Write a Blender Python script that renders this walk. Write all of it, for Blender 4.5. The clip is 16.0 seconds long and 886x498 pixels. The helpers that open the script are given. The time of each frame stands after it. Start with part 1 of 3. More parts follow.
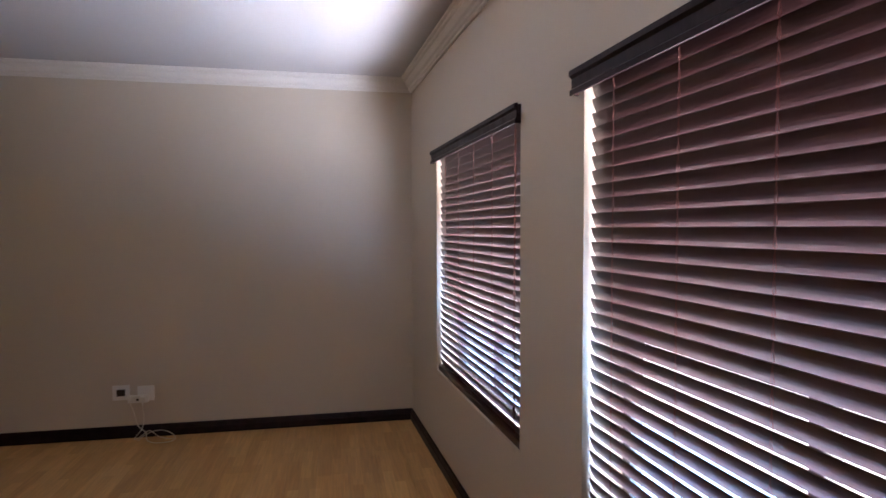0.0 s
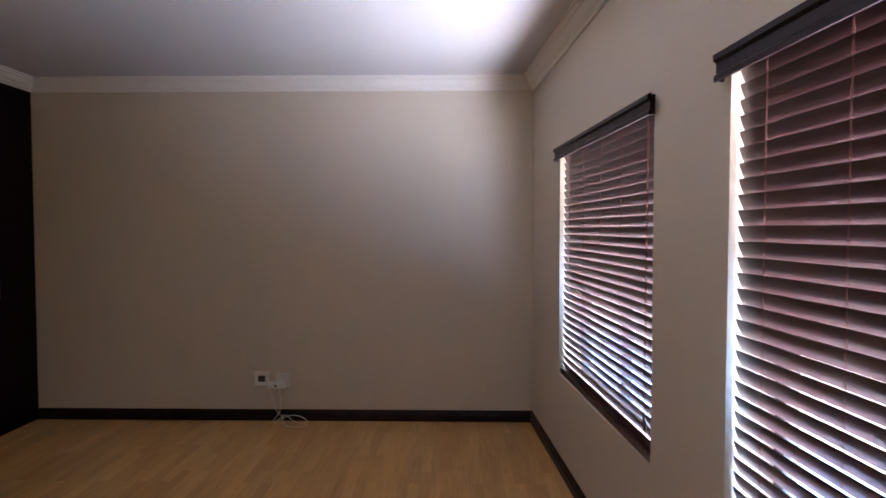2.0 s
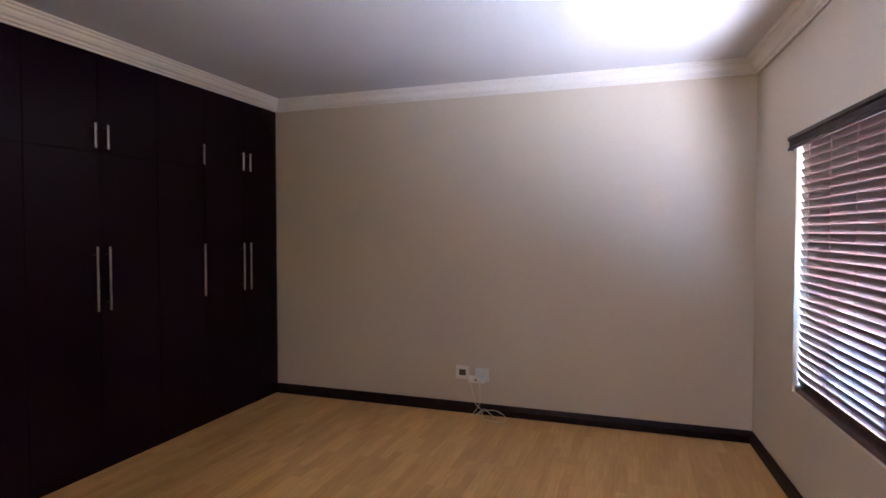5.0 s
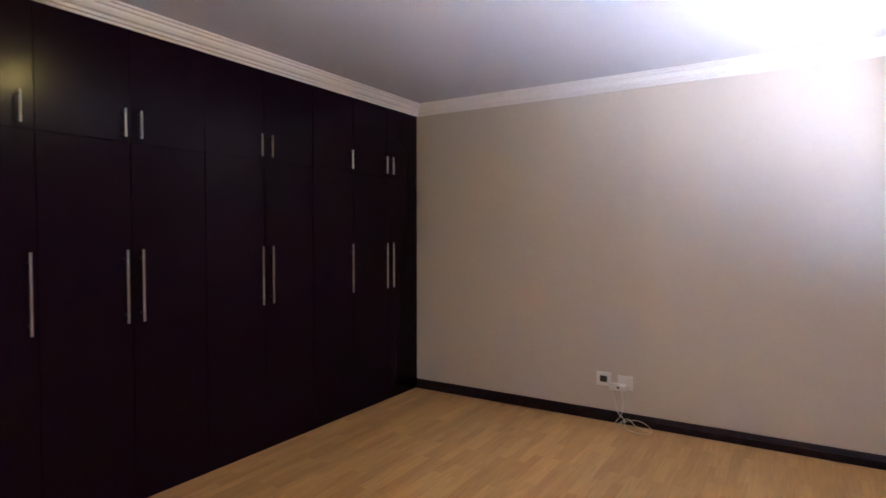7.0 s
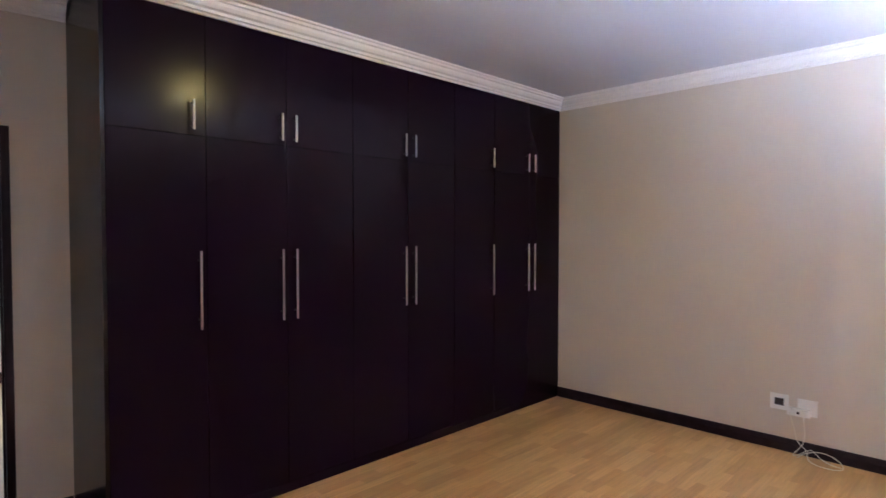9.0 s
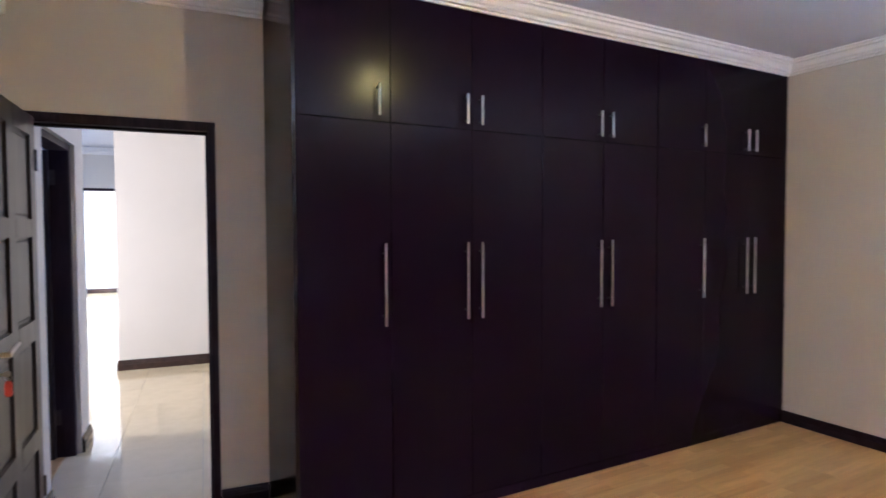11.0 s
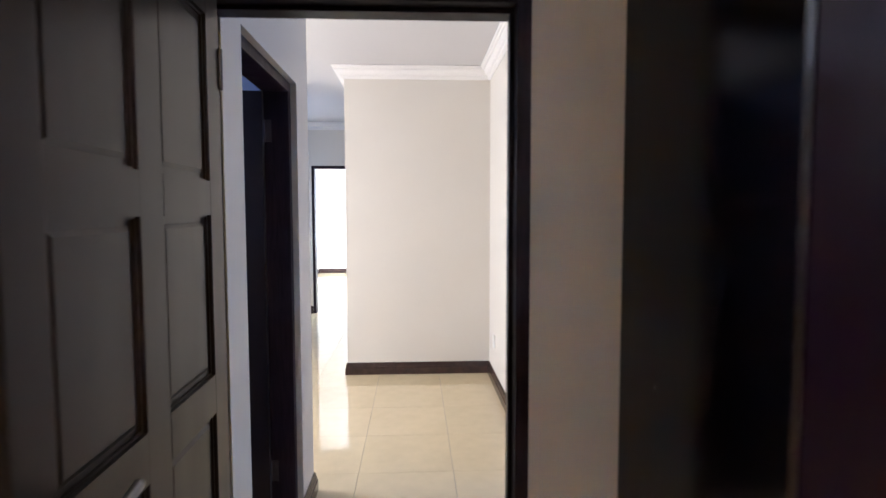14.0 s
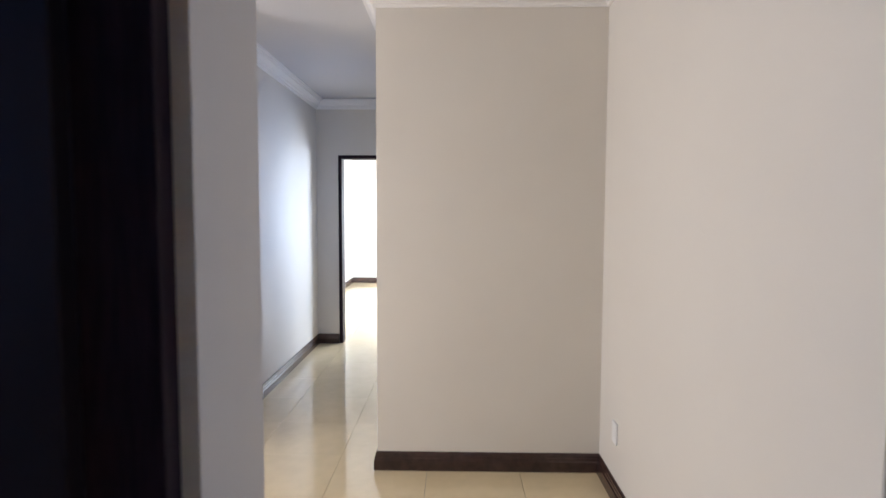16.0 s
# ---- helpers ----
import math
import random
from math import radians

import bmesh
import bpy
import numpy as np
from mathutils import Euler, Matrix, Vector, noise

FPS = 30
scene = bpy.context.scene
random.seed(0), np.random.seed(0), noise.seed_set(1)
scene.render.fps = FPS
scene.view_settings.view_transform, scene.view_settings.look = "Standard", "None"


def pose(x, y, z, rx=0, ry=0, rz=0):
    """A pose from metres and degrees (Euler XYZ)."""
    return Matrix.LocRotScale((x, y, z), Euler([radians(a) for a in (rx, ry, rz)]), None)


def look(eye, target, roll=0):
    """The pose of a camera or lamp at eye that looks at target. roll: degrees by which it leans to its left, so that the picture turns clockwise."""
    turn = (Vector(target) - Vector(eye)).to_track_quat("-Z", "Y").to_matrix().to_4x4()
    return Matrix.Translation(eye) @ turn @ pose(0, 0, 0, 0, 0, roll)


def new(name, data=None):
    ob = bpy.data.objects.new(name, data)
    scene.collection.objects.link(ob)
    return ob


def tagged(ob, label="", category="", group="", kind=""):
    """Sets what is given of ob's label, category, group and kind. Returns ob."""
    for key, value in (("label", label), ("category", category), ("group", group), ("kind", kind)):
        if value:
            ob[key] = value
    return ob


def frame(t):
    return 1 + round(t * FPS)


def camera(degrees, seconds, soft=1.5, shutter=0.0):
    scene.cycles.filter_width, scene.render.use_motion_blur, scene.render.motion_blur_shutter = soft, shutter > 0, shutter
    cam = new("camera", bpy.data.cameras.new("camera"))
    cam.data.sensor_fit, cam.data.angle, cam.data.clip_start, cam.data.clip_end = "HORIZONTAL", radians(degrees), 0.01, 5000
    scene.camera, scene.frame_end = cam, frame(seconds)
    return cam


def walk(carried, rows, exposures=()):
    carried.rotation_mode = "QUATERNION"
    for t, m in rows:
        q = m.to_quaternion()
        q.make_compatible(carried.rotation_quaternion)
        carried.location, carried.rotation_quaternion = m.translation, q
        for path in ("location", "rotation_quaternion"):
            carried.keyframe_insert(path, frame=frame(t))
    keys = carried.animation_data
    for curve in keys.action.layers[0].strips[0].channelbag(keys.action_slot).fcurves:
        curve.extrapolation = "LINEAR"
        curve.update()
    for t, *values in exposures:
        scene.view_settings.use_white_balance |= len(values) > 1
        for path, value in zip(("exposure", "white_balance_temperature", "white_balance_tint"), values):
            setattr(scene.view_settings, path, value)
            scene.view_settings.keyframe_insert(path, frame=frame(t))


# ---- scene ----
cam = camera(76.0, 16.0, shutter=0.5)
EXPOSURES = [  # seconds, stops, kelvin, tint
    (0.0, -1.02, 6680, 24), (3.5, -0.62, 6480, 25), (4.5, -0.35, 6350, 24), (7.0, 0.28, 6120, 23), (8.0, 0.60, 5880, 22),
    (10.5, 1.0, 5450, 19), (12.5, 1.3, 5400, 18), (13.5, 1.1, 5650, 16), (14.5, 0.77, 5750, 15), (15.0, 0.66, 5780, 15), (16.0, 0.14, 6080, 16),
]
PATH = [
    (0, (0.994, 0.419, 1.567), (1.372, 2.382, 1.494), -0.1),
    (0.5, (0.996, 0.425, 1.567), (1.278, 2.404, 1.493), -0.0),
    (1, (0.99, 0.433, 1.561), (1.173, 2.423, 1.491), 0.0),
    (1.5, (0.978, 0.441, 1.563), (1.054, 2.438, 1.491), -0.0),
    (2, (0.976, 0.451, 1.561), (0.941, 2.449, 1.489), 0.0),
    (2.5, (0.976, 0.461, 1.558), (0.836, 2.454, 1.486), -0.0),
    (3, (0.966, 0.461, 1.554), (0.72, 2.445, 1.484), -0.1),
    (3.5, (0.948, 0.461, 1.543), (0.591, 2.428, 1.478), -0.0),
    (4, (0.93, 0.448, 1.539), (0.462, 2.391, 1.477), 0.0),
    (4.5, (0.87, 0.427, 1.535), (0.31, 2.346, 1.473), 0.0),
    (7, (0.737, 0.414, 1.537), (-0.321, 2.111, 1.476), -0.0),
    (7.5, (0.72, 0.421, 1.541), (-0.452, 2.041, 1.478), 0.0),
    (8, (0.69, 0.445, 1.545), (-0.579, 1.989, 1.48), 0.1),
    (10.5, (0.284, 0.588, 1.510), (-1.376, 1.701, 1.449), -0.2),
    (11, (0.185, 0.616, 1.509), (-1.577, 1.558, 1.437), -0.2),
    (11.5, (0.044, 0.582, 1.493), (-1.802, 1.35, 1.424), -0.1),
    (12, (-0.126, 0.534, 1.481), (-2.031, 1.138, 1.398), -0.0),
    (12.5, (-0.363, 0.519, 1.477), (-2.302, 0.999, 1.384), 0.1),
    (13, (-0.721, 0.546, 1.471), (-2.678, 0.95, 1.371), 0.2),
    (13.5, (-1.139, 0.548, 1.461), (-3.107, 0.883, 1.345), 0.1),
    (14, (-1.595, 0.534, 1.485), (-3.570, 0.817, 1.353), -0.1),
    (14.5, (-2.045, 0.554, 1.493), (-4.025, 0.804, 1.357), 0.0),
    (15, (-2.534, 0.550, 1.499), (-4.517, 0.766, 1.359), -0.1),
    (15.5, (-3.022, 0.52, 1.507), (-5.009, 0.707, 1.371), -0.1),
    (16, (-3.487, 0.534, 1.52), (-5.477, 0.681, 1.387), 0.2),
]
walk(cam, [(t, look(eye, target, roll)) for t, eye, target, roll in PATH], exposures=EXPOSURES)

# ---- world and lights ----
world = bpy.data.worlds.new("sky")
scene.world = world
world.use_nodes = True
wn = world.node_tree.nodes
sky = wn.new("ShaderNodeTexSky")
sky.sky_type, sky.sun_disc = "NISHITA", False
sky.sun_elevation, sky.sun_rotation = radians(55), radians(250)
wn["Background"].inputs["Strength"].default_value = 0.12
world.node_tree.links.new(sky.outputs[0], wn["Background"].inputs["Color"])

sun = new("sun", bpy.data.lights.new("sun", "SUN"))
sun.data.energy, sun.data.angle, sun.data.color = 3.0, radians(0.5), (1.0, 0.95, 0.88)
sun.matrix_world = look((-20, -12, 34), (0, 0, 0))

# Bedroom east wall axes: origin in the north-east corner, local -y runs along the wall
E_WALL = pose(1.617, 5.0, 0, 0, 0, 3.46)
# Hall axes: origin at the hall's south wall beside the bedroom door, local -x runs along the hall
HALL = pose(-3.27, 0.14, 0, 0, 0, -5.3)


def area_light(name, m, width, height, watts, colour):
    lamp = new(name, bpy.data.lights.new(name, "AREA"))
    lamp.data.shape, lamp.data.size, lamp.data.size_y = "RECTANGLE", width, height
    lamp.data.energy, lamp.data.color = watts, colour
    lamp.matrix_world = m
    return lamp


# daylight in the window openings
W1, W2 = (0.86, 2.325), (2.865, 4.32)
SILL, HEAD, CEIL = 0.615, 2.04, 2.755
for s0, s1 in (W1, W2):
    area_light("window_daylight", E_WALL @ pose(0.235, -(s0 + s1) / 2, 1.37, 90, 0, 90), 1.95, 0.86, 690, (0.96, 0.96, 1.0))
    area_light("window_ground_light", E_WALL @ pose(0.235, -(s0 + s1) / 2, 0.62, 90, 0, 90), 1.95, 0.64, 680, (0.30, 0.60, 1.0))
area_light("hall_window_daylight", HALL @ pose(-1.99, -3.05, 1.35, 90, 0, 0), 1.16, 1.85, 74, (0.93, 0.96, 1.0))
area_light("passage_window_daylight", HALL @ pose(-0.9, 3.76, 1.5, 90, 0, 180), 0.9, 1.15, 13, (0.30, 0.50, 1.0))
area_light("corridor_window_daylight", HALL @ pose(-5.2, 0.06, 1.48, 90, 0, 180), 1.3, 1.4, 9, (0.30, 0.50, 1.0))
area_light("far_room_daylight", HALL @ pose(-9.6, 1.68, 1.4, 90, 0, 180), 2.1, 1.5, 380, (0.72, 0.86, 1.0))
# blue light from the side room's unseen window
area_light("side_room_daylight", HALL @ pose(-0.6, -2.44, 1.75, 90, 0, 0), 0.75, 0.65, 11.0, (0.14, 0.32, 1.0))


# ---- materials ----
def material(name, colour, rough=0.5, metal=0.0, grain=0.0, scale=40.0, bump=0.0, bump_scale=200.0, vary=0.0, spec=0.5, stretch=(1, 1, 1), stain=0.0, stain_scale=1.5, coat=0.0, rough_vary=0.15):
    m = bpy.data.materials.new(name)
    m.use_nodes = True
    nt = m.node_tree
    b = nt.nodes["Principled BSDF"]
    b.inputs["Roughness"].default_value, b.inputs["Metallic"].default_value = rough, metal
    b.inputs["Specular IOR Level"].default_value = spec
    b.inputs["Coat Weight"].default_value = coat
    b.inputs["Coat Roughness"].default_value = 0.3
    co = nt.nodes.new("ShaderNodeTexCoord")
    mp = nt.nodes.new("ShaderNodeMapping")
    mp.inputs["Scale"].default_value = stretch
    nt.links.new(co.outputs["Object"], mp.inputs["Vector"])

    def noise_tex(s, detail=4):
        t = nt.nodes.new("ShaderNodeTexNoise")
        t.inputs["Scale"].default_value, t.inputs["Detail"].default_value = s, detail
        nt.links.new(mp.outputs[0], t.inputs["Vector"])
        return t

    fac = []
    if grain:
        fac.append((noise_tex(scale), grain))
    if stain:
        fac.append((noise_tex(stain_scale, 3), stain))
    rgb = nt.nodes.new("ShaderNodeRGB")
    rgb.outputs[0].default_value = (*colour, 1)
    out = rgb.outputs[0]
    for t, amount in fac:
        r = nt.nodes.new("ShaderNodeMapRange")
        r.inputs["From Min"].default_value, r.inputs["From Max"].default_value = 0.3, 0.7
        r.inputs["To Min"].default_value, r.inputs["To Max"].default_value = 1 - amount, 1 + amount
        nt.links.new(t.outputs["Fac"], r.inputs["Value"])
        v = nt.nodes.new("ShaderNodeVectorMath")
        v.operation = "SCALE"
        nt.links.new(out, v.inputs[0])
        nt.links.new(r.outputs[0], v.inputs["Scale"])
        out = v.outputs[0]
    if vary:
        inf = nt.nodes.new("ShaderNodeObjectInfo")
        r = nt.nodes.new("ShaderNodeMapRange")
        r.inputs["To Min"].default_value, r.inputs["To Max"].default_value = 1 - vary, 1 + vary
        nt.links.new(inf.outputs["Random"], r.inputs["Value"])
        v = nt.nodes.new("ShaderNodeVectorMath")
        v.operation = "SCALE"
        nt.links.new(out, v.inputs[0])
        nt.links.new(r.outputs[0], v.inputs["Scale"])
        out = v.outputs[0]
    nt.links.new(out, b.inputs["Base Color"])
    if fac and rough_vary:
        r = nt.nodes.new("ShaderNodeMapRange")
        r.inputs["From Min"].default_value, r.inputs["From Max"].default_value = 0.3, 0.7
        r.inputs["To Min"].default_value, r.inputs["To Max"].default_value = max(0.02, rough * (1 - rough_vary)), min(1, rough * (1 + rough_vary))
        nt.links.new(fac[-1][0].outputs["Fac"], r.inputs["Value"])
        nt.links.new(r.outputs[0], b.inputs["Roughness"])
    if bump:
        t = noise_tex(bump_scale, 3)
        bp = nt.nodes.new("ShaderNodeBump")
        bp.inputs["Strength"].default_value, bp.inputs["Distance"].default_value = bump, 0.002
        nt.links.new(t.outputs["Fac"], bp.inputs["Height"])
        nt.links.new(bp.outputs[0], b.inputs["Normal"])
    return m


WALL = material("greige_wall_paint", (0.605, 0.527, 0.432), 0.55, grain=0.02, scale=300, bump=0.25, bump_scale=160, stain=0.025, stain_scale=1.1, spec=0.3)
HALLWALL = material("hall_wall_paint", (0.665, 0.612, 0.53), 0.5, grain=0.02, scale=300, bump=0.25, bump_scale=160, stain=0.02, spec=0.3)
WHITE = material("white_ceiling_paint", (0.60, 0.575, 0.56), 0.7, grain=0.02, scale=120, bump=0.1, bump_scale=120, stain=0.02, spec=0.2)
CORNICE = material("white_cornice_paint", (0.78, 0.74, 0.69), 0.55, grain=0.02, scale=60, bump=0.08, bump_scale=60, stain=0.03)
DARKWOOD = material("dark_stained_wood", (0.022, 0.012, 0.015), 0.40, grain=0.35, scale=14, stretch=(6, 6, 0.6), bump=0.06, bump_scale=30, stain=0.2, stain_scale=3, spec=0.09)
DOORWOOD = material("dark_satin_door_wood", (0.018, 0.0100, 0.0088), 0.34, grain=0.12, scale=5, stretch=(5, 5, 0.6), stain=0.12, stain_scale=2, spec=0.36, rough_vary=0.12)
SKIRT = material("dark_skirting_wood", (0.018, 0.0085, 0.012), 0.36, grain=0.3, scale=20, bump=0.05, bump_scale=40, stain=0.2, spec=0.12)
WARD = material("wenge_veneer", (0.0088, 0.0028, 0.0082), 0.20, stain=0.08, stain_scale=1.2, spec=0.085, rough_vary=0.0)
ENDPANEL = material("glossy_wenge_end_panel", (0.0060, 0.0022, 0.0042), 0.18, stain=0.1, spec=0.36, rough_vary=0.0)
HALLSKIRT = material("glossy_brown_skirting", (0.040, 0.020, 0.016), 0.22, grain=0.3, scale=20, stain=0.2, spec=0.5)
SLAT = material("mahogany_slat", (0.036, 0.0115, 0.0125), 0.36, grain=0.08, scale=10, stretch=(4, 0.5, 4), vary=0.06, coat=0.25, spec=0.6)
TAPE = material("mahogany_ladder_cord", (0.22, 0.08, 0.07), 0.7, grain=0.1, scale=80)
STEEL = material("brushed_steel", (0.54, 0.52, 0.51), 0.36, metal=1.0, grain=0.08, scale=60, stretch=(1, 1, 0.1))
BLACKMETAL = material("dark_handle_post", (0.06, 0.055, 0.055), 0.4, metal=1.0)
BRONZE = material("worn_bronze_plate", (0.21, 0.15, 0.12), 0.38, metal=1.0, grain=0.2, scale=30, stain=0.2, stain_scale=12)
OLDSTEEL = material("tarnished_steel", (0.12, 0.10, 0.09), 0.5, metal=1.0, grain=0.2, scale=40)
PLASTIC = material("white_plastic", (0.78, 0.76, 0.72), 0.35, grain=0.02, scale=20)
DARKPLASTIC = material("dark_display", (0.05, 0.035, 0.03), 0.25, grain=0.1, scale=30)
CORD = material("white_cable", (0.75, 0.70, 0.60), 0.5, grain=0.05, scale=50)
RED = material("red_key_tag", (0.62, 0.05, 0.025), 0.35, grain=0.08, scale=60)
GROUT = material("grey_grout", (0.33, 0.30, 0.26), 0.8, grain=0.15, scale=60)
TILE = material("cream_porcelain_tile", (0.68, 0.55, 0.345), 0.07, grain=0.03, scale=12, stain=0.05, stain_scale=2.5, vary=0.03, spec=0.55)
SCREED = material("floor_screed", (0.25, 0.2, 0.15), 0.9, grain=0.1, scale=20)
FRAMEMETAL = material("bronze_window_frame", (0.03, 0.025, 0.025), 0.35, grain=0.1, scale=40)
PAVING = material("pale_concrete_paving", (0.5, 0.48, 0.45), 0.8, grain=0.15, scale=8, stain=0.15, stain_scale=0.6)
GARDENWALL = material("plastered_garden_wall", (0.55, 0.5, 0.45), 0.8, grain=0.08, scale=5, bump=0.2, bump_scale=40)


def laminate():
    """Three-strip laminate: short strips of differing tone along y."""
    m = bpy.data.materials.new("oak_strip_laminate")
    m.use_nodes = True
    nt = m.node_tree
    b = nt.nodes["Principled BSDF"]
    co = nt.nodes.new("ShaderNodeTexCoord")
    inf = nt.nodes.new("ShaderNodeObjectInfo")
    geo = nt.nodes.new("ShaderNodeNewGeometry")
    mp = nt.nodes.new("ShaderNodeMapping")
    mp.inputs["Rotation"].default_value = (0, 0, radians(90))
    nt.links.new(geo.outputs["Position"], mp.inputs["Vector"])
    br = nt.nodes.new("ShaderNodeTexBrick")
    br.offset, br.offset_frequency = 0.37, 2
    for key, value in (("Scale", 1.0), ("Brick Width", 0.43), ("Row Height", 0.0645), ("Mortar Size", 0.0), ("Bias", 0.0)):
        br.inputs[key].default_value = value
    br.inputs["Color1"].default_value = (0, 0, 0, 1)
    br.inputs["Color2"].default_value = (1, 1, 1, 1)
    br.inputs["Mortar"].default_value = (0.3, 0.3, 0.3, 1)
    nt.links.new(mp.outputs[0], br.inputs["Vector"])
    ramp = nt.nodes.new("ShaderNodeValToRGB")
    ramp.color_ramp.elements[0].color, ramp.color_ramp.elements[1].color = (0.485, 0.255, 0.087, 1), (0.625, 0.358, 0.136, 1)
    mid = ramp.color_ramp.elements.new(0.55)
    mid.color = (0.55, 0.303, 0.109, 1)
    nt.links.new(br.outputs["Color"], ramp.inputs[0])
    mp2 = nt.nodes.new("ShaderNodeMapping")
    mp2.inputs["Scale"].default_value = (28, 1.6, 1)
    nt.links.new(geo.outputs["Position"], mp2.inputs["Vector"])
    ns = nt.nodes.new("ShaderNodeTexNoise")
    ns.inputs["Scale"].default_value, ns.inputs["Detail"].default_value, ns.inputs["Distortion"].default_value = 2.5, 5, 0.6
    nt.links.new(mp2.outputs[0], ns.inputs["Vector"])
    r = nt.nodes.new("ShaderNodeMapRange")
    r.inputs["From Min"].default_value, r.inputs["From Max"].default_value = 0.3, 0.7
    r.inputs["To Min"].default_value, r.inputs["To Max"].default_value = 0.86, 1.12
    nt.links.new(ns.outputs["Fac"], r.inputs["Value"])
    r2 = nt.nodes.new("ShaderNodeMapRange")
    r2.inputs["To Min"].default_value, r2.inputs["To Max"].default_value = 0.93, 1.07
    nt.links.new(inf.outputs["Random"], r2.inputs["Value"])
    mul = nt.nodes.new("ShaderNodeMath")
    mul.operation = "MULTIPLY"
    nt.links.new(r.outputs[0], mul.inputs[0])
    nt.links.new(r2.outputs[0], mul.inputs[1])
    v = nt.nodes.new("ShaderNodeVectorMath")
    v.operation = "SCALE"
    nt.links.new(ramp.outputs[0], v.inputs[0])
    nt.links.new(mul.outputs[0], v.inputs["Scale"])
    nt.links.new(v.outputs[0], b.inputs["Base Color"])
    b.inputs["Roughness"].default_value = 0.30
    bp = nt.nodes.new("ShaderNodeBump")
    bp.inputs["Strength"].default_value, bp.inputs["Distance"].default_value = 0.08, 0.001
    nt.links.new(ns.outputs["Fac"], bp.inputs["Height"])
    nt.links.new(bp.outputs[0], b.inputs["Normal"])
    return m


LAMINATE = laminate()


def window_glass():
    m = bpy.data.materials.new("window_glass")
    m.use_nodes = True
    b = m.node_tree.nodes["Principled BSDF"]
    b.inputs["Transmission Weight"].default_value, b.inputs["Roughness"].default_value = 1.0, 0.0
    b.inputs["IOR"].default_value = 1.45
    return m


GLASS = window_glass()


# ---- mesh helpers ----
def box(bm, x0, x1, y0, y1, z0, z1, bevel=0.0, m=None):
    got = bmesh.ops.create_cube(bm, size=1.0)
    t = Matrix.Translation(((x0 + x1) / 2, (y0 + y1) / 2, (z0 + z1) / 2)) @ Matrix.Diagonal((abs(x1 - x0), abs(y1 - y0), abs(z1 - z0), 1))
    bmesh.ops.transform(bm, matrix=(m @ t) if m else t, verts=got["verts"])
    if bevel:
        edges = list({e for v in got["verts"] for e in v.link_edges})
        bmesh.ops.bevel(bm, geom=edges, offset=bevel, segments=2, affect="EDGES", profile=0.6)
    return bm


def tube(bm, path, radius, sides=10, cap=True):
    """A round bar along a list of points."""
    pts = [Vector(p) for p in path]
    rings = []
    for i, p in enumerate(pts):
        way = (pts[min(i + 1, len(pts) - 1)] - pts[max(i - 1, 0)]).normalized()
        side = way.cross(Vector((0, 0, 1)))
        side = side.normalized() if side.length > 1e-4 else Vector((1, 0, 0))
        up = side.cross(way).normalized()
        rings.append([bm.verts.new(p + radius * (math.cos(a) * side + math.sin(a) * up)) for a in (2 * math.pi * k / sides for k in range(sides))])
    for a, b in zip(rings, rings[1:]):
        for k in range(sides):
            bm.faces.new((a[k], a[(k + 1) % sides], b[(k + 1) % sides], b[k]))
    if cap:
        bm.faces.new(rings[0][::-1])
        bm.faces.new(rings[-1])
    return bm


def sweep(bm, profile, path, closed=False):
    """A moulding: profile points (out, up) carried along a plan path of (x, y), mitred; out is to the left of the way."""
    n = len(path)
    rings = []
    for i in range(n):
        p = Vector(path[i])
        before = (p - Vector(path[i - 1])).normalized() if i or closed else None
        after = (Vector(path[(i + 1) % n]) - p).normalized() if i < n - 1 or closed else None
        a, b = before or after, after or before
        na, nb = Vector((-a.y, a.x)), Vector((-b.y, b.x))
        mid = (na + nb) / (1 + na.dot(nb))
        rings.append([bm.verts.new((p.x + o * mid.x, p.y + o * mid.y, z)) for o, z in profile])
    pairs = list(zip(rings, rings[1:])) + ([(rings[-1], rings[0])] if closed else [])
    k = len(profile)
    for a, b in pairs:
        for j in range(k):
            bm.faces.new((a[j], a[(j + 1) % k], b[(j + 1) % k], b[j]))
    if not closed:
        bm.faces.new(rings[0])
        bm.faces.new(rings[-1][::-1])
    bmesh.ops.recalc_face_normals(bm, faces=bm.faces[:])
    return bm


def part(name, bm, mat, parent=None, label="", smooth=False, m=None):
    me = bpy.data.meshes.new(name)
    bm.to_mesh(me)
    bm.free()
    me.materials.append(mat)
    if smooth:
        for p in me.polygons:
            p.use_smooth = True
    ob = new(name, me)
    if m is not None:
        ob.matrix_world = m
    if parent is not None:
        ob.parent = parent
    if label:
        ob["label"] = label
    return ob


def thing(name, m, label, category, group=""):
    ob = new(name)
    ob.matrix_world = m
    return tagged(ob, label, category, group)


def structure(name, bm, mat, label, category, m=None):
    return tagged(part(name, bm, mat, m=m), label, category, kind="structure")


def holed_wall(length_axis, a0, a1, t0, t1, z0, z1, holes):
    """A wall of boxes: a along its length ("x" or "y"), t through it, holes (a0, a1, z0, z1)."""
    bm = bmesh.new()

    def put(p, q, r, s):
        if q - p > 1e-4 and s - r > 1e-4:
            box(bm, *((p, q, t0, t1) if length_axis == "x" else (t0, t1, p, q)), r, s)

    at = a0
    for h0, h1, hz0, hz1 in sorted(holes):
        put(at, h0, z0, z1)
        put(h0, h1, z0, hz0)
        put(h0, h1, hz1, z1)
        at = h1
    put(at, a1, z0, z1)
    return bm


# ---- bedroom: structure ----
WFACE, WBACK, NIB, SOUTH, NORTH = -2.42, -3.12, 1.232, 0.015, 5.0
